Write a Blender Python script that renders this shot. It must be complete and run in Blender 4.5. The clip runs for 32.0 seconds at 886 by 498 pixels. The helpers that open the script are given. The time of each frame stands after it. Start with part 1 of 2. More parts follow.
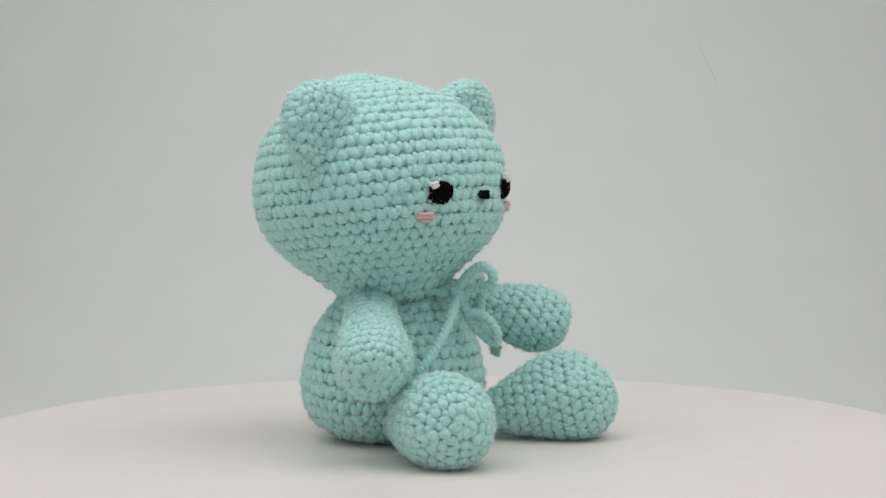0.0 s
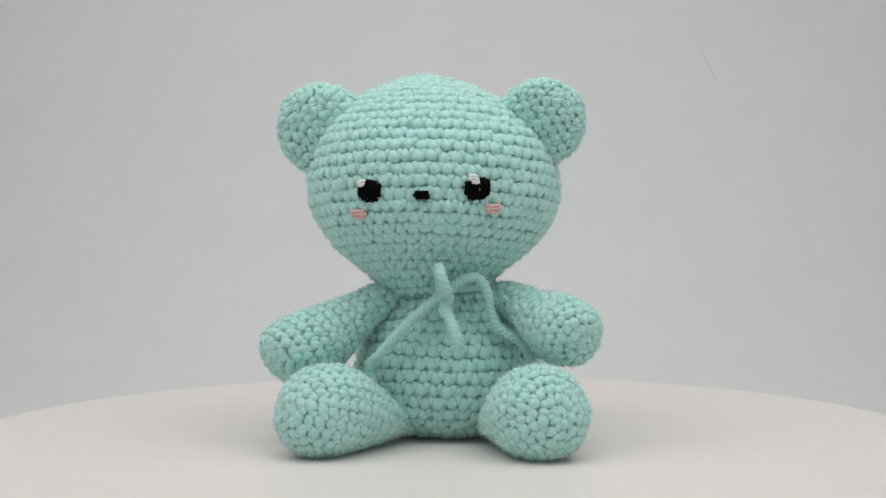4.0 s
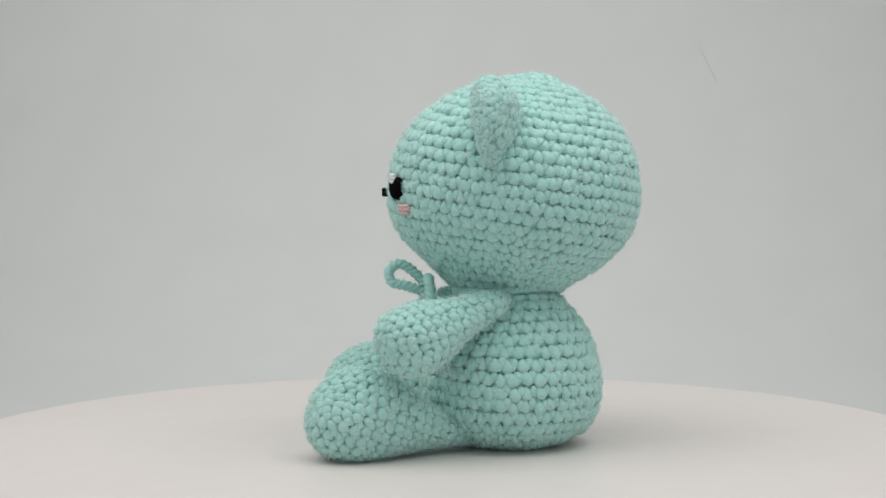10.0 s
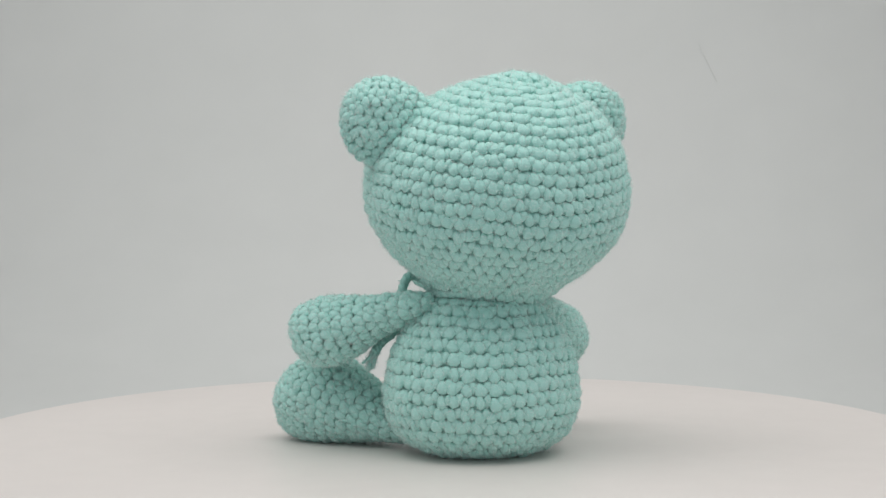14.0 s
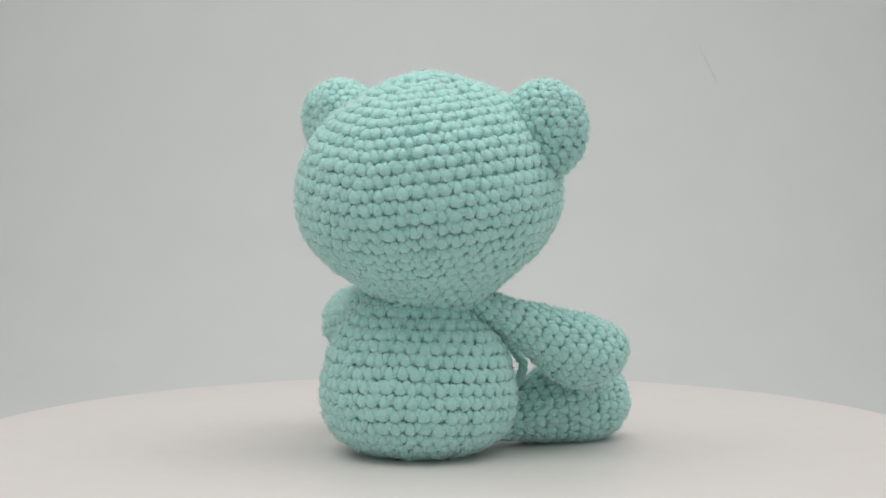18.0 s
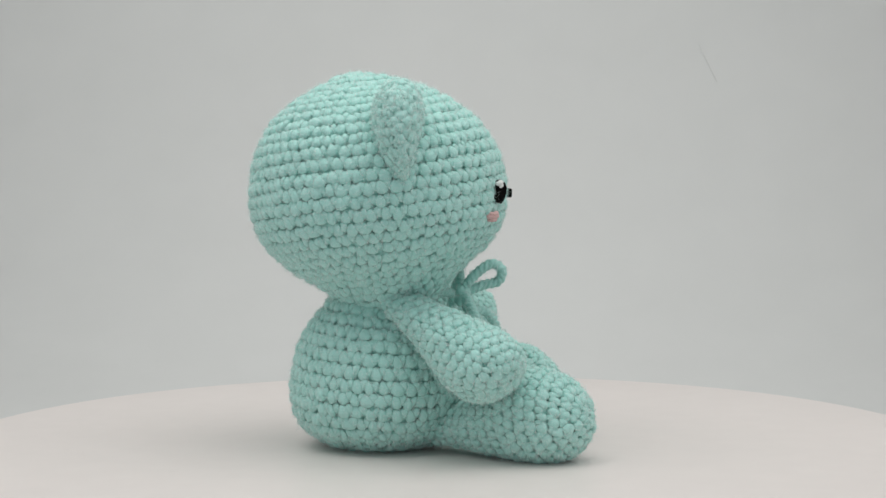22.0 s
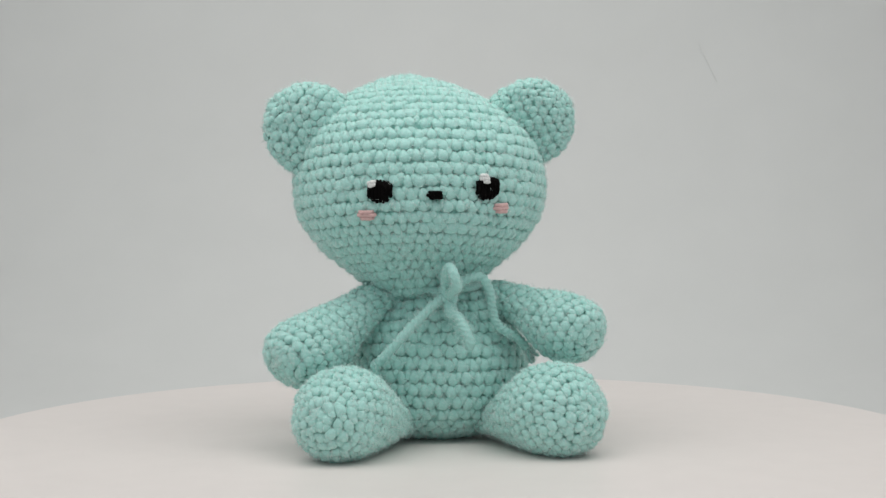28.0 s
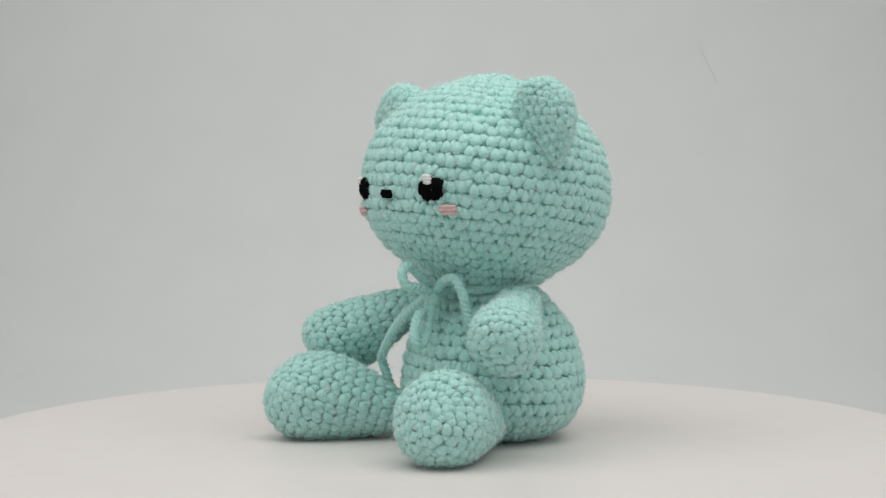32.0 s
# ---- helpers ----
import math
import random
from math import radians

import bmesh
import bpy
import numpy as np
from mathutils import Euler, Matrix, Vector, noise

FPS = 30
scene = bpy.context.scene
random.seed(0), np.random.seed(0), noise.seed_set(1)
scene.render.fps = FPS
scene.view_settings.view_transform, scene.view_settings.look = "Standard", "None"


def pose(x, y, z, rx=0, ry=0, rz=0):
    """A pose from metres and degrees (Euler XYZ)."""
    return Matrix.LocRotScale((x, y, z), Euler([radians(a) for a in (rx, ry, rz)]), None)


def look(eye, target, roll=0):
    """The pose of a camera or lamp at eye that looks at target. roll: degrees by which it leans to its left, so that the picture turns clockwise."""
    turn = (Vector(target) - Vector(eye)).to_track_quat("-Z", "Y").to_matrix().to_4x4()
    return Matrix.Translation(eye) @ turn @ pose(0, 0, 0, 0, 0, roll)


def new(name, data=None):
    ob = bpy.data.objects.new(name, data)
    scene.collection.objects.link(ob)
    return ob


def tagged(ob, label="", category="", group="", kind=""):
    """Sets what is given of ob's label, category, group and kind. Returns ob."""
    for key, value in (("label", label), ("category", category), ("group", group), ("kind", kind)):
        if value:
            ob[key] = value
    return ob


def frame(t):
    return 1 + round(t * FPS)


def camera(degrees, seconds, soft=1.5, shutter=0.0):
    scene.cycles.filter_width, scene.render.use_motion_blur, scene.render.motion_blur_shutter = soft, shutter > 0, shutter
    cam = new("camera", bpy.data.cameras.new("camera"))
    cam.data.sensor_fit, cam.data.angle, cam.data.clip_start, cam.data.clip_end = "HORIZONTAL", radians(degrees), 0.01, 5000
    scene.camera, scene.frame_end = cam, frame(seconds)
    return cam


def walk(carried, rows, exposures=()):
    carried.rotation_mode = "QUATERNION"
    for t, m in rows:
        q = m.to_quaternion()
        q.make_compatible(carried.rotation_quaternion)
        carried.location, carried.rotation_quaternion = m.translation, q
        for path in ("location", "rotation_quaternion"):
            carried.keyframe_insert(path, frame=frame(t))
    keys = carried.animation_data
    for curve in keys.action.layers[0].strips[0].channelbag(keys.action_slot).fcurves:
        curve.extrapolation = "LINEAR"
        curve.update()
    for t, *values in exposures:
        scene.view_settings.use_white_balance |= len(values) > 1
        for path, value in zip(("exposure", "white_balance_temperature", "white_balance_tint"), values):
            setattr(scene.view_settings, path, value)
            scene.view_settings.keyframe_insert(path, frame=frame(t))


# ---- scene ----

# ---- camera: it stands still before the turntable ----
cam = camera(25.13, 32.0, 1.4)
EYE = Vector((0.0, -0.8506, 0.1405))
AIM = EYE + Vector((-0.00131, 0.99777, -0.06668))
walk(cam, [(0.0, look(EYE, AIM, -0.173)), (32.0, look(EYE, AIM, -0.173))])

# ---- light: an assumed photo tent with unseen walls, lit from a panel in its roof, with soft room light from the open front ----
world = bpy.data.worlds.new("room_light")
scene.world = world
world.use_nodes = True
world.node_tree.nodes["Background"].inputs[0].default_value = (0.93, 0.97, 1.0, 1)
world.node_tree.nodes["Background"].inputs[1].default_value = 0.41


def area_lamp(name, size_x, size_y, watts, m, color):
    data = bpy.data.lights.new(name, "AREA")
    data.shape, data.size, data.size_y, data.energy, data.color = "RECTANGLE", size_x, size_y, watts, color
    ob = new(name, data)
    ob.matrix_world = m
    return ob


area_lamp("tent_panel", 1.25, 0.60, 4.75, look((0.0, -0.10, 0.72), (0, 0.0, 0.04)), (1.0, 0.985, 0.96))
scene.view_settings.exposure = 0.0

# ---- materials ----


def material(name, color, rough=0.8, metal=0.0):
    m = bpy.data.materials.new(name)
    m.use_nodes = True
    n = m.node_tree.nodes["Principled BSDF"]
    n.inputs["Base Color"].default_value = (*color, 1)
    n.inputs["Roughness"].default_value, n.inputs["Metallic"].default_value = rough, metal
    return m, m.node_tree, n


def mottled(tree, bsdf, c1, c2, scales, bump, distance, detail=4.0):
    """Colour that varies at two scales between c1 and c2, and a fine relief."""
    tc = tree.nodes.new("ShaderNodeTexCoord")
    mixes = []
    for s in scales:
        nz = tree.nodes.new("ShaderNodeTexNoise")
        nz.inputs["Scale"].default_value, nz.inputs["Detail"].default_value = s, detail
        tree.links.new(tc.outputs["Object"], nz.inputs["Vector"])
        mixes.append(nz)
    add = tree.nodes.new("ShaderNodeMath")
    add.operation = "MULTIPLY_ADD"
    tree.links.new(mixes[0].outputs[0], add.inputs[0])
    add.inputs[1].default_value = 0.5
    half = tree.nodes.new("ShaderNodeMath")
    half.operation = "MULTIPLY"
    half.inputs[1].default_value = 0.5
    tree.links.new(mixes[1].outputs[0], half.inputs[0])
    tree.links.new(half.outputs[0], add.inputs[2])
    ramp = tree.nodes.new("ShaderNodeValToRGB")
    ramp.color_ramp.elements[0].position, ramp.color_ramp.elements[1].position = 0.32, 0.68
    ramp.color_ramp.elements[0].color, ramp.color_ramp.elements[1].color = (*c1, 1), (*c2, 1)
    tree.links.new(add.outputs[0], ramp.inputs[0])
    tree.links.new(ramp.outputs[0], bsdf.inputs["Base Color"])
    if bump:
        bp = tree.nodes.new("ShaderNodeBump")
        bp.inputs["Strength"].default_value, bp.inputs["Distance"].default_value = bump, distance
        tree.links.new(mixes[1].outputs[0], bp.inputs["Height"])
        tree.links.new(bp.outputs[0], bsdf.inputs["Normal"])


def yarn_material(name, c1, c2, sheen=0.3):
    m, tree, n = material(name, c1, 0.85)
    mottled(tree, n, c1, c2, (160.0, 1500.0), 0.7, 0.0006)
    n.inputs["Sheen Weight"].default_value, n.inputs["Sheen Roughness"].default_value = sheen, 0.5
    n.inputs["Specular IOR Level"].default_value = 0.45
    return m


MINT = yarn_material("mint_yarn", (0.395, 0.758, 0.691), (0.475, 0.808, 0.751), 0.35)
MINT_CORD = yarn_material("mint_cord", (0.395, 0.758, 0.691), (0.475, 0.808, 0.751), 0.35)
for m in (MINT, MINT_CORD):
    n = m.node_tree.nodes["Principled BSDF"]
    n.inputs["Specular IOR Level"].default_value, n.inputs["Roughness"].default_value = 0.6, 0.5
# same yarn, far paler: whitish light on stitch tops and outline put into the colour
FIBRE_LIT = yarn_material("mint_fibre_lit", (0.72, 0.895, 0.86), (0.82, 0.93, 0.905), 0.1)
BLACK = yarn_material("black_yarn", (0.002, 0.002, 0.002), (0.006, 0.005, 0.005), 0.0)
BLACK.node_tree.nodes["Principled BSDF"].inputs["Specular IOR Level"].default_value = 0.05
WHITE = yarn_material("white_yarn", (0.78, 0.80, 0.78), (0.86, 0.87, 0.85), 0.2)
PINK = yarn_material("pink_yarn", (0.70, 0.44, 0.425), (0.79, 0.54, 0.52), 0.2)

PLATTER, tree, n = material("white_plastic", (0.80, 0.76, 0.73), 0.42)
mottled(tree, n, (0.752, 0.702, 0.676), (0.782, 0.729, 0.702), (9.0, 70.0), 0.05, 0.0004)
PAPER, tree, n = material("grey_white_paper", (0.66, 0.66, 0.65), 0.9)
mottled(tree, n, (0.688, 0.700, 0.690), (0.718, 0.729, 0.719), (3.0, 25.0), 0.05, 0.0006)
BOUNCE, tree, n = material("white_bounce_fabric", (0.80, 0.80, 0.80), 0.95)
mottled(tree, n, (0.78, 0.785, 0.79), (0.82, 0.82, 0.82), (4.0, 300.0), 0.1, 0.0005)

# ---- mesh helpers ----
CM = 0.01


def grid_mesh(name, pts, close_u=True, caps=(None, None), mat=None):
    """A mesh from an array of rings (rings, columns, 3), in metres, closed round and capped by points."""
    nr, nc = pts.shape[:2]
    verts = pts.reshape(-1, 3)
    i = np.arange(nr - 1)[:, None] * nc
    j = np.arange(nc if close_u else nc - 1)[None, :]
    k = (j + 1) % nc
    faces = np.stack([i + j, i + k, i + nc + k, i + nc + j], -1).reshape(-1, 4).tolist()
    verts = verts.tolist()
    for ring, c in ((0, caps[0]), (nr - 1, caps[1])):
        if c is not None:
            verts.append(list(c))
            v = len(verts) - 1
            for a in range(nc):
                b = (a + 1) % nc
                t = (ring * nc + b, ring * nc + a, v) if ring == 0 else (ring * nc + a, ring * nc + b, v)
                faces.append(t)
    me = bpy.data.meshes.new(name)
    me.from_pydata(verts, [], faces)
    me.polygons.foreach_set("use_smooth", [True] * len(me.polygons))
    if mat:
        me.materials.append(mat)
    me.update()
    return me


def quad_mesh(name, verts, faces, mat):
    """A smooth mesh from arrays of points in metres and of quads."""
    me = bpy.data.meshes.new(name)
    me.vertices.add(len(verts))
    me.vertices.foreach_set("co", np.ascontiguousarray(verts, np.float32).ravel())
    me.loops.add(faces.size)
    me.loops.foreach_set("vertex_index", np.ascontiguousarray(faces, np.int32).ravel())
    me.polygons.add(len(faces))
    me.polygons.foreach_set("loop_start", np.arange(0, faces.size, 4, dtype=np.int32))
    me.polygons.foreach_set("use_smooth", np.ones(len(faces), bool))
    me.update(calc_edges=True)
    me.materials.append(mat)
    return me


def part(name, me, parent, label=""):
    ob = new(name, me)
    ob.parent = parent
    return tagged(ob, label)


def smooth_curve(ctrl, count):
    """Catmull-Rom through the control rows, resampled evenly by length."""
    c = np.asarray(ctrl, float)
    c = np.vstack([2 * c[0] - c[1], c, 2 * c[-1] - c[-2]])
    out = []
    for i in range(1, len(c) - 2):
        t = np.linspace(0, 1, 24, endpoint=False)[:, None]
        p0, p1, p2, p3 = c[i - 1], c[i], c[i + 1], c[i + 2]
        out.append(0.5 * (2 * p1 + (p2 - p0) * t + (2 * p0 - 5 * p1 + 4 * p2 - p3) * t ** 2 + (3 * p1 - p0 - 3 * p2 + p3) * t ** 3))
    out = np.vstack(out + [c[-2][None]])
    s = np.concatenate([[0], np.cumsum(np.linalg.norm(np.diff(out, axis=0), axis=1))])
    if count < 0:
        count = max(3, int(round(s[-1] * -count)) + 1)
    u = np.linspace(0, s[-1], count)
    return np.stack([np.interp(u, s, out[:, k]) for k in range(out.shape[1])], 1), s[-1]


FUZZ_SEEDS = []


def tubes(path, out_way, wide, deep, ply=3.0, twist=5.5, sides=12):
    """Plump strands: paths (n, k, 3) in cm with outward ways, half widths and half depths (n, k). Returns points (n, k, sides, 3) and how far each looks outward."""
    tan = np.gradient(path, axis=1)
    tan /= np.linalg.norm(tan, axis=2, keepdims=True) + 1e-9
    side = np.cross(tan, out_way)
    side /= np.linalg.norm(side, axis=2, keepdims=True) + 1e-9
    up = np.cross(side, tan)
    k = path.shape[1]
    phi = np.linspace(0, 2 * np.pi, sides, endpoint=False)
    t = np.linspace(0, 1, k)
    # plies twist round the strand; no two strands lie quite alike
    bent = np.random.default_rng(len(path)).normal(size=(2, len(path), 1, 1))
    f, g = phi[None, None, :], t[None, :, None]
    ridge = 1 + 0.10 * np.cos(ply * f + twist * g + 3 * bent[0]) + 0.07 * bent[1] * np.cos(2 * f + 4 * g + 5 * bent[0])
    c, d = np.cos(f) * ridge, np.sin(f) * ridge
    pts = path[:, :, None] + side[:, :, None] * (wide[..., None] * c)[..., None] + up[:, :, None] * (deep[..., None] * d)[..., None]
    return pts, np.broadcast_to(np.sin(phi), pts.shape[:3])


def tube_faces(n, k, sides):
    """Quads of n closed strands of k rings, with a ring at each end that is all but a point."""
    i = np.arange(k - 1)[:, None] * sides
    j = np.arange(sides)[None, :]
    q = np.stack([i + j, i + (j + 1) % sides, i + sides + (j + 1) % sides, i + sides + j], -1).reshape(-1, 4)
    return (q[None] + (np.arange(n) * k * sides)[:, None, None]).reshape(-1, 4)


# one single crochet: a big lobe, round at the foot and narrow above, and a small one tucked in beside its top; across, up, lift, half width
BIG_LOBE = [(0.31, 0.96, -0.16, 0.17), (0.33, 0.74, 0.01, 0.29), (0.39, 0.45, 0.07, 0.41), (0.44, 0.19, 0.04, 0.43), (0.47, -0.07, -0.20, 0.30)]
SMALL_LOBE = [(0.93, 1.03, -0.18, 0.22), (0.91, 0.83, 0.00, 0.31), (0.88, 0.60, 0.03, 0.31), (0.84, 0.38, -0.03, 0.23), (0.81, 0.18, -0.15, 0.12)]


def crochet(name, profile, m, parent, ex=1.0, ey=1.0, row_h=0.57, st_w=0.56, deep=0.125, shift=None, warp=None, label="", seed=1, fuzz=1.0, helix=1.0, uneven=1.0, sway=1.0, kink=0.0, down=False, start=0.0):
    """A body worked in the round: profile rows (z, r) in cm along the axis of the pose m, with every stitch laid as yarn. down: worked from the far end; start: where the spiral begins, in radians."""
    rng = np.random.default_rng(seed)
    _, length = smooth_curve(profile, 10)
    rows = max(3, int(round(length / row_h)))
    pitch = length / rows
    per, cols = 10, 240
    line, _ = smooth_curve(profile, rows * per + 1)
    z, r = line[:, 0], np.maximum(line[:, 1], 0.015)
    number = np.array([max(6, int(round(np.pi * (ex + ey) * r[i * per + per // 2] / st_w))) for i in range(rows)])
    # columns at even steps along the oval
    fine = np.linspace(0, 2 * np.pi, 2001)
    arc = np.concatenate([[0], np.cumsum(np.hypot(np.diff(np.cos(fine + start)) * ex, np.diff(np.sin(fine + start)) * ey))])
    turn = np.linspace(0, 1, cols, endpoint=False)
    ang = np.interp(turn * arc[-1], arc, fine) + start
    base = np.zeros((len(z), cols, 3))
    base[..., 0] = r[:, None] * np.cos(ang) * ex
    base[..., 1] = r[:, None] * np.sin(ang) * ey
    base[..., 2] = z[:, None]
    # the axis may bow, the form may be pulled out of round, the stuffing swells unevenly
    if shift is not None:
        base[..., :2] += np.array([shift(v) for v in z])[:, None, :]
    if warp is not None:
        base = warp(base)
    du = np.roll(base, -1, 1) - np.roll(base, 1, 1)
    nrm = np.cross(du, np.gradient(base, axis=0))
    nrm /= np.linalg.norm(nrm, axis=2, keepdims=True) + 1e-9
    swell = np.zeros(base.shape[:2])
    for k in range(5):
        p, q = rng.integers(2, 8), rng.uniform(0.5, 1.6)
        swell += np.sin(p * ang[None, :] + q * z[:, None] + rng.uniform(0, 6.28)) / 5
    base = base + nrm * (0.05 * swell - 0.03)[..., None] * np.clip(r / 0.8, 0.2, 1)[:, None, None]
    wave = np.zeros(cols)
    for k in range(2, 6):
        wave += sway * rng.uniform(-1, 1) * np.cos(k * ang + rng.uniform(0, 6.28)) / k
    # the spiral's seam at the back draws the rows down to a point
    wave += kink * np.exp(-np.abs((ang - np.pi / 2 + np.pi) % (2 * np.pi) - np.pi) / 0.45)

    def at(grid, tu, v):
        """The value of a grid on the surface at turns tu and rows v."""
        y = np.clip(v, 0, rows - 1e-4) * per
        x = (tu % 1.0) * cols
        i, j = np.floor(y).astype(int), np.floor(x).astype(int) % cols
        fy, fx = (y - i)[..., None], (x - np.floor(x))[..., None]
        j2 = (j + 1) % cols
        return (grid[i, j] * (1 - fx) + grid[i, j2] * fx) * (1 - fy) + (grid[i + 1, j] * (1 - fx) + grid[i + 1, j2] * fx) * fy

    mid, rowno, slots = [], [], []
    for i in range(-1, rows + 1):
        k = int(np.clip(i, 0, rows - 1))
        n = number[k]
        tu = (np.arange(n) + 0.5 + 0.15 * (i - 0.5 * rows)) / n
        v = i + 0.5 - (tu - 0.5) * helix
        keep = (v > 0.12) & (v < rows - 0.12)
        mid.append(tu[keep])
        rowno.append(np.full(keep.sum(), float(i)))
        slots.append(np.full(keep.sum(), 1.0 / n))
    mid, rowno, slots = np.concatenate(mid), np.concatenate(rowno), np.concatenate(slots)
    n = len(mid)
    size = 1 + 0.10 * uneven * rng.normal(size=n)
    slip = 0.06 * uneven * rng.normal(size=(n, 2))
    lean = 0.07 * uneven * rng.normal(size=n)
    high = 0.020 * uneven * rng.normal(size=n)
    keys = np.linspace(0, 1, 9)
    verts, count, look_out = [], 0, []
    for lobe in (BIG_LOBE, SMALL_LOBE):
        c, _ = smooth_curve(lobe, 9)
        a, b, lift, half = c.T
        if down:
            b = 0.97 - b
        tu = mid[:, None] + slots[:, None] * (a[None] - 0.5 + slip[:, :1] + lean[:, None] * (b[None] - 0.5))
        w = np.interp(tu % 1.0, np.append(turn, 1.0), np.append(wave, wave[0]))
        v = rowno[:, None] + b[None] + slip[:, 1:] - (tu - 0.5) * helix - 0.12 * w
        p, o = at(base, tu, v), at(nrm, tu, v)
        o /= np.linalg.norm(o, axis=2, keepdims=True) + 1e-9
        # the width that the slot has here, on the surface itself
        gap = np.linalg.norm(at(base, mid + slots * 0.5, v[:, 4]) - at(base, mid - slots * 0.5, v[:, 4]), axis=1)
        gap = np.clip(gap, 0.18, 1.25 * st_w)
        round_off = np.sqrt(np.clip(1 - np.abs(2 * keys - 1) ** 4.6, 0.004, 1))
        girth = gap[:, None] * half[None] * round_off[None] * size[:, None]
        depth = np.minimum(deep, gap * 0.30)[:, None] * (half / 0.41)[None] ** 0.6 * round_off[None] * size[:, None] ** 0.5
        p = p + o * (lift[None] * pitch * 0.8 - deep * 0.95 + high[:, None])[..., None]
        pts, facing = tubes(p, o, girth, depth, twist=rng.uniform(4.5, 6.5))
        verts.append(pts.reshape(-1, 3))
        look_out.append((facing.reshape(-1), np.repeat(o.reshape(-1, 3), 12, 0)))
        count += n
    # the closed inner face that shows between the stitches: one soft band for every row
    phase = (np.arange(len(z)) / per)[:, None] + ((turn - 0.5) * helix + 0.12 * wave)[None, :]
    valley = np.abs(np.cos(np.pi * phase)) ** 3.0
    core = base - nrm * (np.clip(r / 0.8, 0.15, 1)[:, None] * deep * (0.46 + 1.45 * valley))[..., None]
    stitches = np.concatenate(verts)
    allv = np.concatenate([stitches, core.reshape(-1, 3)])
    f1 = tube_faces(count, 9, 12)
    i = np.arange(len(z) - 1)[:, None] * cols
    j = np.arange(cols)[None, :]
    f2 = np.stack([i + j, i + (j + 1) % cols, i + cols + (j + 1) % cols, i + cols + j], -1).reshape(-1, 4) + len(stitches)
    faces = np.concatenate([f1, f2])
    mm = np.array(m)
    out = (allv @ mm[:3, :3].T + mm[:3, 3]) * CM
    me = quad_mesh(name, out, faces, MINT)
    if fuzz:
        facing = np.concatenate([a for a, _ in look_out])
        ways = np.concatenate([b for _, b in look_out]) @ mm[:3, :3].T
        pick = np.flatnonzero(facing > 0.25)
        pick = pick[rng.random(len(pick)) < 0.62 * fuzz]
        FUZZ_SEEDS.append((out[pick], ways[pick]))
    return part(name, me, parent, label)


def along(start, end, spin=0.0):
    """A pose in cm whose z axis runs from start to end."""
    d = Vector(end) - Vector(start)
    return Matrix.Translation(Vector(start)) @ d.to_track_quat("Z", "Y").to_matrix().to_4x4() @ pose(0, 0, 0, 0, 0, spin)


def strand(name, ctrl, parent, mat, radius=0.20, ply=3, twist=2.6, label="", ends=True, fuzz=True, flat=1.0):
    """A twisted yarn along control points in cm."""
    path, length = smooth_curve(ctrl, -24)
    n_ring = 18
    tan = np.gradient(path, axis=0)
    tan /= np.linalg.norm(tan, axis=1, keepdims=True) + 1e-9
    up = np.array([0.31, 0.17, 0.93])
    rings = []
    s = np.concatenate([[0], np.cumsum(np.linalg.norm(np.diff(path, axis=0), axis=1))])
    phi = np.linspace(0, 2 * np.pi, n_ring, endpoint=False)
    for i in range(len(path)):
        t = tan[i]
        u = up - t * (up @ t)
        u /= np.linalg.norm(u) + 1e-9
        up = u
        w = np.cross(t, u)
        taper = 1.0
        if ends:
            e = min(s[i], s[-1] - s[i]) / (radius * 0.9)
            taper = math.sqrt(max(0.02, 1 - max(0, 1 - e) ** 2))
        rad = radius * taper * (0.70 + 0.33 * np.abs(np.cos(ply * 0.5 * (phi + twist * s[i] / radius * 0.72))) ** 0.8)
        rings.append(path[i] + rad[:, None] * (np.cos(phi)[:, None] * u + np.sin(phi)[:, None] * w * flat))
    pts = np.array(rings) * CM
    if fuzz:
        rng = np.random.default_rng(len(path))
        pick = rng.integers(0, len(path) * n_ring, int(length * 110))
        nr = (pts - (path * CM)[:, None]).reshape(-1, 3)[pick]
        FUZZ_SEEDS.append((pts.reshape(-1, 3)[pick], nr / (np.linalg.norm(nr, axis=1, keepdims=True) + 1e-9)))
    return part(name, grid_mesh(name, pts, True, (pts[0].mean(0), pts[-1].mean(0)), mat), parent, label)


# ---- the setting: paper sweep, and unseen tent walls and roof added to bounce light ----


def sheet(name, rows, x0, x1, mat, thick=0.004):
    """A bent sheet: rows (y, z) swept in x, with thickness."""
    bm = bmesh.new()
    top = [[bm.verts.new((x, y, z)) for x in (x0, x1)] for y, z in rows]
    for a, b in zip(top, top[1:]):
        bm.faces.new((a[0], a[1], b[1], b[0]))
    bm.normal_update()
    bmesh.ops.solidify(bm, geom=bm.faces[:], thickness=thick)
    bmesh.ops.recalc_face_normals(bm, faces=bm.faces[:])
    me = bpy.data.meshes.new(name)
    bm.to_mesh(me)
    bm.free()
    me.materials.append(mat)
    for p in me.polygons:
        p.use_smooth = True
    return new(name, me)


FLOOR_Z = -0.035
arc = [(0.31 + 0.30 * math.sin(a), FLOOR_Z + 0.30 - 0.30 * math.cos(a)) for a in np.linspace(0, math.pi / 2, 24)]
back = sheet("backdrop", [(-0.42, FLOOR_Z)] + arc + [(0.612, 0.45), (0.615, 0.76)], -0.74, 0.74, PAPER)
tagged(back, "seamless light grey paper sweep behind the turntable", "backdrop", kind="structure")
strand("crease", [(18.4, 59.95, 19.3), (18.75, 59.75, 18.5), (19.25, 59.45, 17.4), (19.7, 59.2, 16.4)], back, PAPER, 0.016, label="faint crease in the paper", fuzz=False)


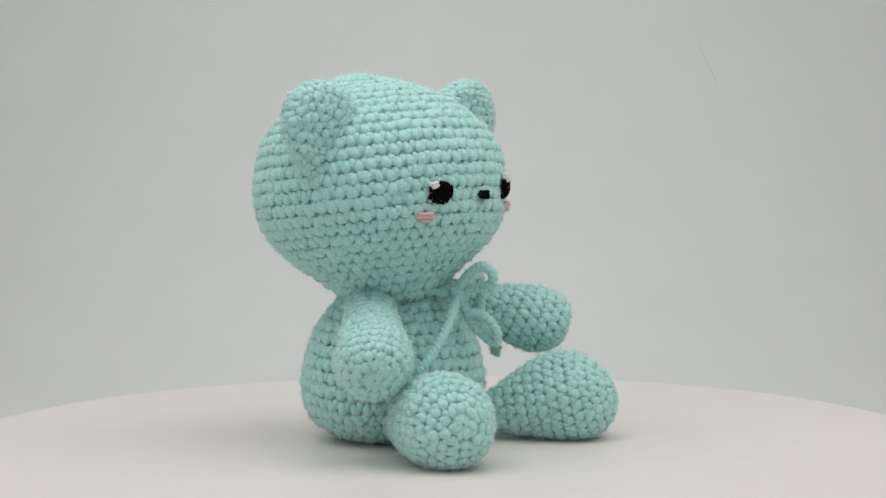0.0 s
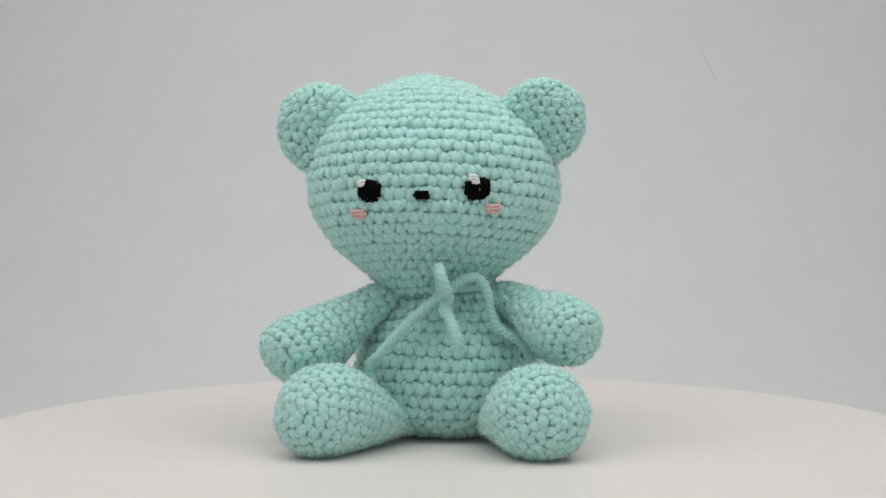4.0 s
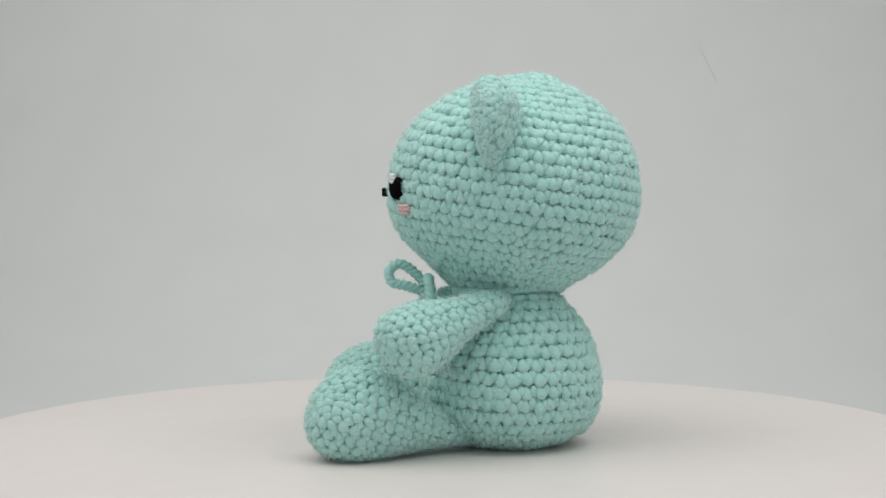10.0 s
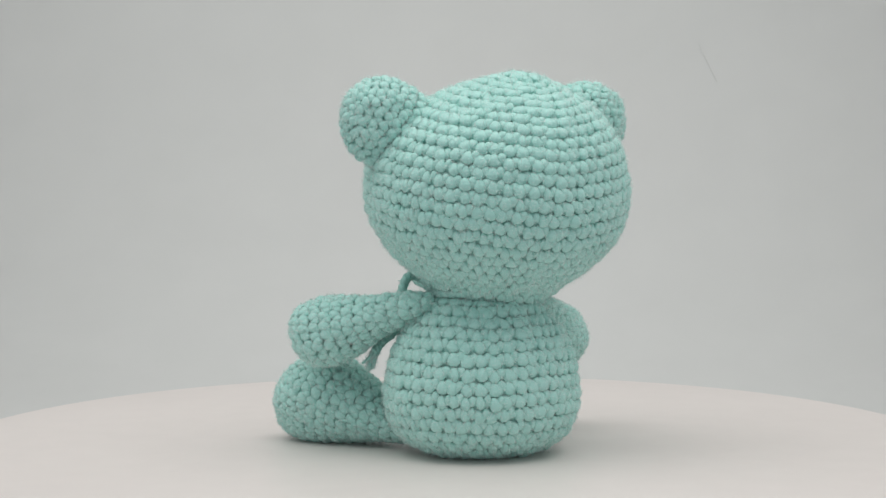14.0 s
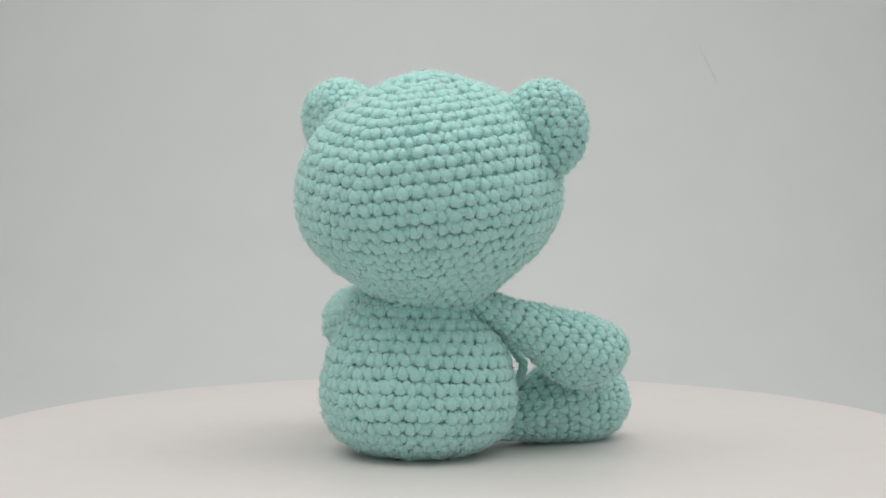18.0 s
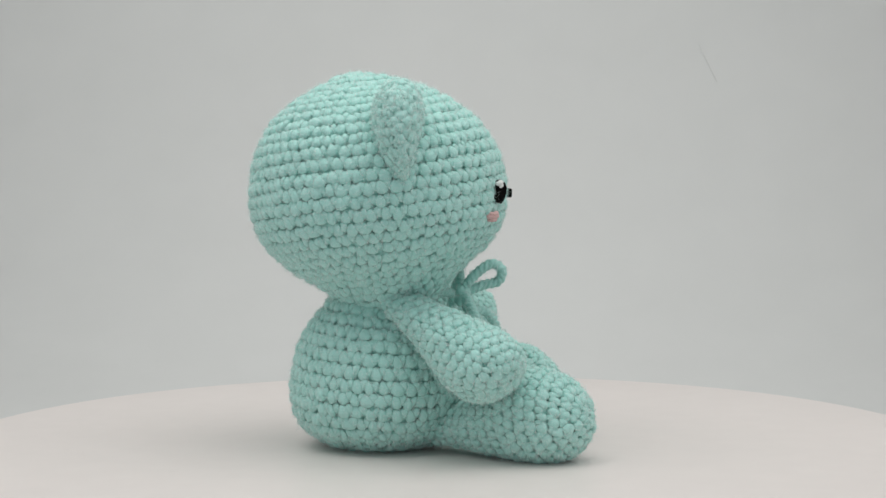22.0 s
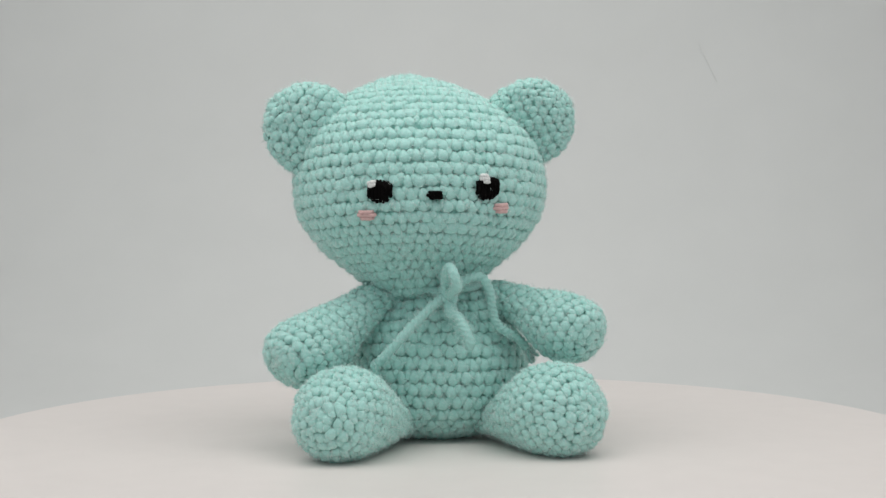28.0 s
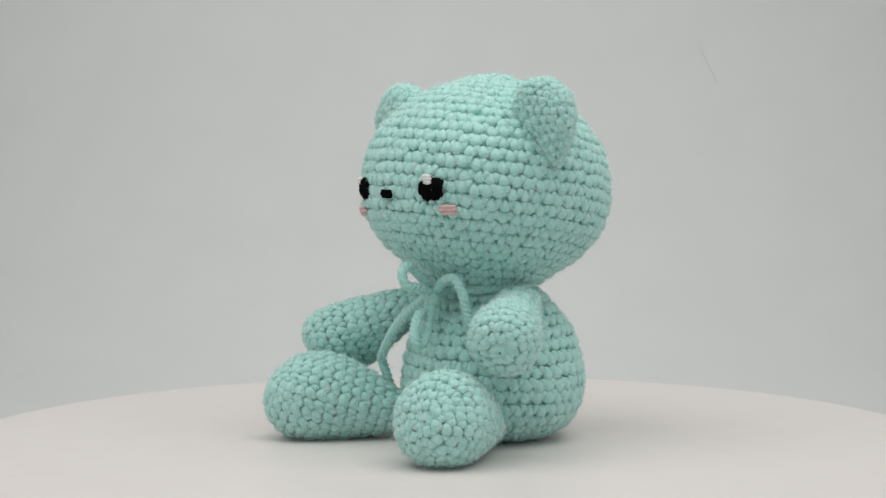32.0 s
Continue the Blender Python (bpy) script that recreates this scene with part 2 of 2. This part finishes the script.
def panel(name, size, at, mat, label):
    bm = bmesh.new()
    bmesh.ops.create_cube(bm, size=1)
    bmesh.ops.scale(bm, vec=size, verts=bm.verts)
    bmesh.ops.bevel(bm, geom=bm.edges[:], offset=0.002, segments=1, affect="EDGES")
    me = bpy.data.meshes.new(name)
    bm.to_mesh(me)
    bm.free()
    me.materials.append(mat)
    ob = new(name, me)
    ob.location = at
    return tagged(ob, label, "tent wall", kind="structure")


# out of view: white walls and roof, added so the panel's light bounces softly
panel("bounce_wall_left", (0.008, 1.10, 0.84), (-0.75, 0.10, 0.36), BOUNCE, "unseen white fabric side wall, added to bounce light")
panel("bounce_wall_right", (0.008, 1.10, 0.84), (0.75, 0.10, 0.36), BOUNCE, "unseen white fabric side wall, added to bounce light")
panel("bounce_roof", (1.51, 1.10, 0.008), (0.0, 0.10, 0.785), BOUNCE, "unseen white fabric roof, added to bounce light")


# ---- turntable ----
def turntable():
    R, T = 0.2250, 0.030
    ang = np.linspace(0, 2 * np.pi, 240, endpoint=False)

    def turned(name, prof, parent, label):
        pts = np.array([[(r * math.cos(a), r * math.sin(a), z) for a in ang] for r, z in prof])
        return part(name, grid_mesh(name, pts, True, ((0, 0, prof[0][1]), (0, 0, prof[-1][1])), PLATTER), parent, label)

    ob = tagged(new("turntable"), "round white plastic turntable platter with a rounded rim", "turntable")
    top = [(0.004, 0.0), (0.05, 0.0), (0.10, 0.0), (0.15, 0.0), (0.19, 0.0), (R - 0.006, 0.0)]
    top += [(R - 0.006 + 0.006 * math.sin(a), -0.006 + 0.006 * math.cos(a)) for a in np.linspace(0.2, math.pi / 2, 8)]
    top += [(R, -T + 0.008), (R - 0.003, -T + 0.002), (R - 0.006, -T), (0.10, -T), (0.004, -T)]
    turned("platter", top, ob, "smooth round white top")
    turned("foot", [(0.004, -T - 0.0002), (0.0985, -T - 0.0002), (0.0985, -T - 0.005), (0.004, -T - 0.005)], ob, "low round foot under the platter")
    return ob


table = turntable()

# ---- the crocheted bear: x to its own side, -y ahead, cm ----
bear = new("teddy_bear")
tagged(bear, "mint green crocheted teddy bear sitting on the white turntable", "teddy bear")

UP = 0.33
HEAD_AT = Vector((-0.87, 2.87, 10.57))
HEAD_TILT = -8.0
HEAD_POSE = Matrix.Translation(HEAD_AT) @ pose(0, 0, 0, HEAD_TILT, 0, 0)
HEAD_PROFILE = [(-4.66, 0.60), (-4.62, 1.30), (-4.50, 1.95), (-4.05, 2.42), (-3.25, 3.34), (-2.35, 4.45), (-1.10, 5.36), (0.15, 5.66), (1.40, 5.52), (2.60, 5.03), (3.62, 4.17), (4.24, 3.36), (4.70, 2.50), (5.06, 1.62), (5.30, 0.85), (5.46, 0.10)]


def head_shift(z):
    """Where the head's axis lies at a height: the crown is drawn back and aside."""
    up = max(0.0, (z - 1.5) / 3.8) ** 1.3
    return -0.42 * up, 0.40 * up


def head_deep(z):
    """The cheeks are fuller in front."""
    return 1 + 0.065 * np.sin(np.pi * np.clip((-0.6 - z) / 3.9, 0, 1))


def fuller(p):
    p = p.copy()
    p[..., 1] = np.where(p[..., 1] < 0, p[..., 1] * head_deep(p[..., 2]), p[..., 1])
    return p


head = crochet("head", HEAD_PROFILE, HEAD_POSE, bear, 0.99, 0.965, 0.545, 0.545, 0.125, shift=head_shift, warp=fuller, label="round crocheted head", seed=3, sway=2.2, kink=4.0, start=math.pi / 2)

BODY_PROFILE = [(-0.02, 0.10), (-0.01, 1.0), (0.06, 1.95), (0.34, 2.82), (1.05, 3.80), (2.30, 4.22), (3.55, 4.10), (4.75, 3.72), (5.60, 3.14), (6.15, 2.64), (6.60, 2.22), (6.78, 1.40), (6.82, 0.40)]
crochet("body", BODY_PROFILE, pose(-0.24, 2.78, -0.10), bear, 1.0, 0.93, 0.58, 0.57, 0.14, label="plump crocheted body", seed=5, sway=2.0, start=math.pi / 2)

# arms: narrow at the shoulder, club-shaped towards the end
ARM = [(-0.55, 0.08), (-0.45, 0.40), (0.4, 0.78), (1.6, 0.92), (2.8, 1.12), (4.0, 1.41), (5.0, 1.52), (5.85, 1.39), (6.38, 1.03), (6.62, 0.58), (6.70, 0.06)]


def limb(name, start, ball, tip, profile, radius, label, seed, arch=0.0, broad=0.28):
    """A limb from its root through the middle of its ball to the tip, bent a little at the ball."""
    start, ball, tip = Vector(start), Vector(ball), Vector(tip)
    m = along(start, ball)
    reach = (ball - start).length
    inv = m.inverted()
    t = inv @ tip
    lean = np.array((t.x, t.y))
    rise = inv.to_3x3() @ Vector((0, 0, arch))
    rise = np.array((rise.x, rise.y))
    full = profile[-1][0]
    end = t.z
    k = [(p[0] * end / full, p[1] * radius) for p in profile]

    def bow(z):
        f = max(0.0, (z - reach * 0.72) / max(0.1, end - reach * 0.72))
        return lean * f ** 1.5 + rise * math.sin(math.pi * min(1, max(0, z / end)))
    up = inv.to_3x3() @ Vector((0, 0, 1))
    up = np.array((up.x, up.y)) / max(1e-6, math.hypot(up.x, up.y))
    across = np.array((-up[1], up[0]))

    def flatten(p):
        """The sewn end is pressed flat: broad across, thin in height."""
        q = p.copy()
        f = np.clip(1 - p[..., 2] / (0.62 * end), 0, 1)
        u, w = p[..., :2] @ across, p[..., :2] @ up
        u, w = u * (1 + broad * f), w * (1 - 0.22 * f)
        q[..., :2] = u[..., None] * across + w[..., None] * up
        return q
    return crochet(name, k, m, bear, 1, 1, 0.51, 0.50, 0.125, shift=bow, warp=flatten, label=label, seed=seed, uneven=0.85, down=True)


limb("arm", (2.2, 2.3, 6.35), (5.20, -1.02, 4.74), (6.20, -2.05, 4.58), ARM, 1.0, "club-shaped crocheted arm", 11, 0.18)
limb("arm", (-2.4, 2.2, 6.45), (-6.22, -1.32, 3.70), (-7.28, -2.28, 3.62), ARM, 1.06, "club-shaped crocheted arm", 12, 0.20)

LEG = [(-0.3, 0.06), (-0.1, 0.35), (0.4, 0.60), (1.8, 0.96), (3.2, 1.42), (4.6, 1.83), (5.7, 1.95), (6.6, 1.76), (7.25, 1.25), (7.6, 0.70), (7.72, 0.06)]
limb("leg", (1.65, 1.25, 0.58), (4.40, -3.58, 1.99), (5.34, -5.20, 2.06), LEG, 1.05, "cone-shaped crocheted leg with a round foot", 21)
limb("leg", (-1.50, 1.25, 0.60), (-4.85, -3.88, 2.0), (-5.76, -5.58, 2.03), LEG, 1.04, "cone-shaped crocheted leg with a round foot", 22)


# ears: flattened caps sewn on along the slope of the head, closed at their outer end, cupped a little to the front
EAR = [(-0.9, 1.86), (-0.3, 1.93), (0.35, 1.97), (0.95, 1.90), (1.45, 1.66), (1.90, 1.28), (2.22, 0.80), (2.40, 0.35), (2.44, 0.05)]


def ear(side, seed):
    big = 1.04 if side < 0 else 0.98
    root = Vector((3.68, 2.34, 13.60) if side > 0 else (-5.38, 2.08, 13.30))
    out = Vector((0.855, -0.18, 0.52) if side > 0 else (-0.82, 0.0, 0.57)).normalized()
    long_axis = Vector((-out.z * side, 0.0, out.x * side)).normalized()
    m = Matrix.Identity(4)
    m.col[0][:3], m.col[2][:3] = long_axis * big, out * big
    m.col[1][:3] = out.cross(long_axis) * big
    m.translation = root
    fore = -1.0 if m.col[1][1] > 0 else 1.0

    def cup(p):
        """Pressed flat towards the rim, the face hollow."""
        p = p.copy()
        p[..., 1] *= 0.92 + 0.34 * p[..., 0] / 1.9
        p[..., 1] += fore * 0.10 * (p[..., 0] ** 2 - 1.2) * 0.6
        return p
    ob = crochet("ear", EAR, m, bear, 1.0, 0.52, 0.45, 0.46, 0.115, warp=cup, label="small cupped crocheted ear", seed=seed, uneven=1.2, down=True)
    ob.parent = head
    return ob


ear(-1, 31)
ear(1, 32)

# ---- face: embroidered in yarn on the head ----
HEAD_LINE, _ = smooth_curve(HEAD_PROFILE, 400)


def on_head(x, z, lift=0.0):
    """The place on the front of the head at x, z (cm), and the outward way."""
    inv = HEAD_POSE.inverted()
    y = -3.0
    for _ in range(30):
        p = inv @ Vector((x, y, z))
        r = float(np.interp(p.z, HEAD_LINE[:, 0], HEAD_LINE[:, 1]))
        y += (Vector((p.x, p.y / 0.965 / head_deep(p.z))).length - r) * 0.8
    nrm = Vector((x - HEAD_AT.x, (y - HEAD_AT.y) * 1.03, (z - HEAD_AT.z) * 0.85)).normalized()
    return Vector((x, y, z)) + nrm * lift, nrm


def satin(name, x, z, threads, mat, radius, label, lift=0.0):
    """An embroidered patch: parallel stitches (du0, dv0, du1, dv1) on the head round (x, z)."""
    verts, faces = [], []
    for u0, v0, u1, v1 in threads:
        ctrl = []
        for f in (0.0, 0.2, 0.5, 0.8, 1.0):
            dip = -0.12 if f in (0.0, 1.0) else 0.05
            ctrl.append(on_head(x + u0 + (u1 - u0) * f, z + v0 + (v1 - v0) * f, lift + dip)[0])
        ob = strand("thread", ctrl, None, mat, radius, 3, 1.6, fuzz=False)
        k = len(verts)
        verts += [v.co[:] for v in ob.data.vertices]
        faces += [[k + i for i in p.vertices] for p in ob.data.polygons]
        bpy.data.objects.remove(ob)
    me = bpy.data.meshes.new(name)
    me.from_pydata(verts, [], faces)
    me.polygons.foreach_set("use_smooth", [True] * len(me.polygons))
    me.materials.append(mat)
    return part(name, me, head, label)


def eye(x, z, flip):
    t = []
    for i in range(7):
        u = -0.42 + 0.14 * i
        f = flip * u
        top = (0.36, 0.45, 0.47, 0.47, 0.44, 0.40, 0.28)[i]
        low = (-0.28, -0.42, -0.48, -0.46, -0.50, -0.42, -0.22)[i]
        t.append((f, low, f + 0.03, top))
    satin("eye", x, z, t, BLACK, 0.10, "black embroidered eye", 0.0)


eye(-2.95, 10.94, 1)
eye(1.56, 11.03, -1)
satin("eye_highlight", -3.22, 11.27, [(-0.18, -0.02, 0.10, 0.06), (-0.14, -0.13, 0.12, -0.05)], WHITE, 0.10, "white highlight stitch", 0.07)
satin("eye_highlight", 1.44, 11.43, [(-0.16, 0.12, 0.10, 0.10), (-0.18, 0.0, 0.16, -0.02), (-0.08, -0.12, 0.16, -0.14)], WHITE, 0.10, "white highlight stitch", 0.08)
satin("nose", -0.70, 10.78, [(-0.24, 0.10, 0.28, 0.10), (-0.32, 0.0, 0.32, -0.02), (-0.20, -0.10, 0.30, -0.11)], BLACK, 0.085, "small black embroidered nose", 0.14)
satin("cheek", -3.47, 9.93, [(-0.34, 0.12, 0.24, 0.14), (-0.40, 0.0, 0.36, 0.02), (-0.26, -0.13, 0.26, -0.12)], PINK, 0.09, "pink embroidered cheek", 0.01)
satin("cheek", 2.24, 10.17, [(-0.30, 0.13, 0.26, 0.14), (-0.36, 0.0, 0.30, 0.02), (-0.26, -0.13, 0.24, -0.13)], PINK, 0.09, "pink embroidered cheek", 0.01)

# ---- the yarn bow round the neck ----
ring = [(-0.35 + 2.08 * math.cos(a), 2.45 + 2.15 * math.sin(a) * 1.0, 6.72 + 0.12 * math.sin(a)) for a in np.linspace(-1.45, 4.55, 18)]
ring = [(0.0, -0.35, 6.45)] + ring + [(-0.15, -0.35, 6.45)]
strand("neck_cord", ring, bear, MINT_CORD, 0.19, label="mint yarn tied round the neck")
strand("bow_knot", [(-0.25, -0.45, 6.62), (-0.05, -0.85, 6.55), (0.22, -0.80, 6.30), (0.05, -0.60, 6.12), (-0.20, -0.78, 6.25), (-0.05, -0.95, 6.45)], bear, MINT_CORD, 0.25, label="knot of the bow")
strand("bow_loop", [(-0.05, -0.70, 6.55), (-0.12, -1.25, 7.25), (-0.05, -1.95, 7.72), (0.12, -2.42, 7.45), (0.26, -2.28, 6.95), (0.22, -1.60, 6.78), (0.05, -0.75, 6.45)], bear, MINT_CORD, 0.218, label="open loop of the bow")
strand("bow_loop", [(0.0, -0.70, 6.40), (0.05, -1.15, 5.75), (0.35, -1.75, 5.60), (0.68, -2.20, 4.95), (0.82, -2.10, 4.42), (0.66, -1.65, 4.62), (0.30, -1.15, 5.35), (0.10, -0.70, 6.35)], bear, MINT_CORD, 0.212, label="drooping loop of the bow")
strand("bow_tail", [(-0.10, -0.75, 6.45), (-0.75, -1.05, 5.95), (-1.65, -1.35, 5.10), (-2.55, -1.32, 4.10), (-3.10, -1.15, 3.55)], bear, MINT_CORD, 0.208, label="long yarn end of the bow")
strand("bow_tail", [(-3.08, -1.20, 3.72), (-3.16, -1.10, 3.30), (-3.02, -0.95, 2.70), (-2.90, -0.85, 2.10)], bear, MINT_CORD, 0.208, label="short yarn end of the bow")
strand("bow_tail", [(0.05, -0.70, 6.45), (0.70, -0.65, 7.05), (1.45, -0.65, 7.20), (1.85, -0.52, 6.55), (1.95, -0.38, 5.85), (2.25, -0.20, 5.05), (3.10, -0.05, 4.50), (3.55, 0.12, 3.98)], bear, MINT_CORD, 0.208, label="long yarn end of the bow with a frayed tip")


def frayed(at, way, parent, seed):
    """The loosened tip of a yarn: thin strands that spread."""
    rng = random.Random(seed)
    verts, faces = [], []
    at, way = Vector(at), Vector(way).normalized()
    for _ in range(15):
        d = (way + Vector([rng.uniform(-0.45, 0.45) for _ in range(3)])).normalized()
        e = (d + Vector([rng.uniform(-0.4, 0.4) for _ in range(3)])).normalized()
        n = rng.uniform(0.35, 0.65)
        o = at + Vector([rng.uniform(-0.09, 0.09) for _ in range(3)])
        ob = strand("wisp", [o - way * 0.12, o + d * n * 0.5, o + d * n * 0.5 + e * n * 0.5], None, MINT_CORD, 0.07, 2, 2.0, fuzz=True)
        k = len(verts)
        verts += [v.co[:] for v in ob.data.vertices]
        faces += [[k + i for i in p.vertices] for p in ob.data.polygons]
        bpy.data.objects.remove(ob)
    me = bpy.data.meshes.new("frayed_tip")
    me.from_pydata(verts, [], faces)
    me.polygons.foreach_set("use_smooth", [True] * len(me.polygons))
    me.materials.append(MINT_CORD)
    return part("frayed_tip", me, parent, "loosened yarn tip")


frayed((3.55, 0.12, 3.98), (0.55, 0.25, -0.8), bear, 4)
frayed((-2.90, -0.85, 2.10), (0.25, 0.15, -1.0), bear, 5)


# ---- loose fibres that stand off the yarn ----
def loose_fibres():
    rng = np.random.default_rng(9)
    p = np.vstack([a for a, _ in FUZZ_SEEDS])
    nrm = np.vstack([b for _, b in FUZZ_SEEDS])
    n = len(p)
    side = np.cross(nrm, rng.normal(size=(n, 3)))
    side /= np.linalg.norm(side, axis=1, keepdims=True) + 1e-9
    long = rng.random((n, 1)) < 0.18
    length = np.where(long, rng.uniform(0.14, 0.34, (n, 1)), rng.uniform(0.07, 0.16, (n, 1))) * CM
    lean = side * rng.uniform(0.3, 1.4, (n, 1))
    a = p - nrm * 0.01 * CM
    b = p + nrm * length * 0.55 + lean * length * 0.40
    c = p + nrm * length * 0.75 + lean * length * 1.0
    w = np.cross(nrm, side) * np.where(long, 0.0034, 0.0075) * CM
    verts = np.stack([a - w, a + w, b - w, b + w, c], 1).reshape(-1, 3).tolist()
    faces = []
    for i in range(n):
        k = i * 5
        faces += [(k, k + 1, k + 3, k + 2), (k + 2, k + 3, k + 4)]
    me = bpy.data.meshes.new("yarn_fuzz")
    me.from_pydata(verts, [], faces)
    me.materials.append(FIBRE_LIT)
    ob = part("yarn_fuzz", me, bear, "fine loose yarn fibres")
    return tagged(ob, kind="stuff")


loose_fibres()


# ---- what moves: platter and bear turn together at an even rate ----
def motions():
    rate, start = -14.48, 50.93
    times = [0.0, 0.1, 0.2] + [0.5 * i for i in range(1, 64)] + [31.8, 31.9, 32.0]
    walk(table, [(t, pose(0, 0, 0, 0, 0, rate * t)) for t in times])
    walk(bear, [(t, pose(0, 0, 0, 0, 0, start + rate * t)) for t in times])


motions()
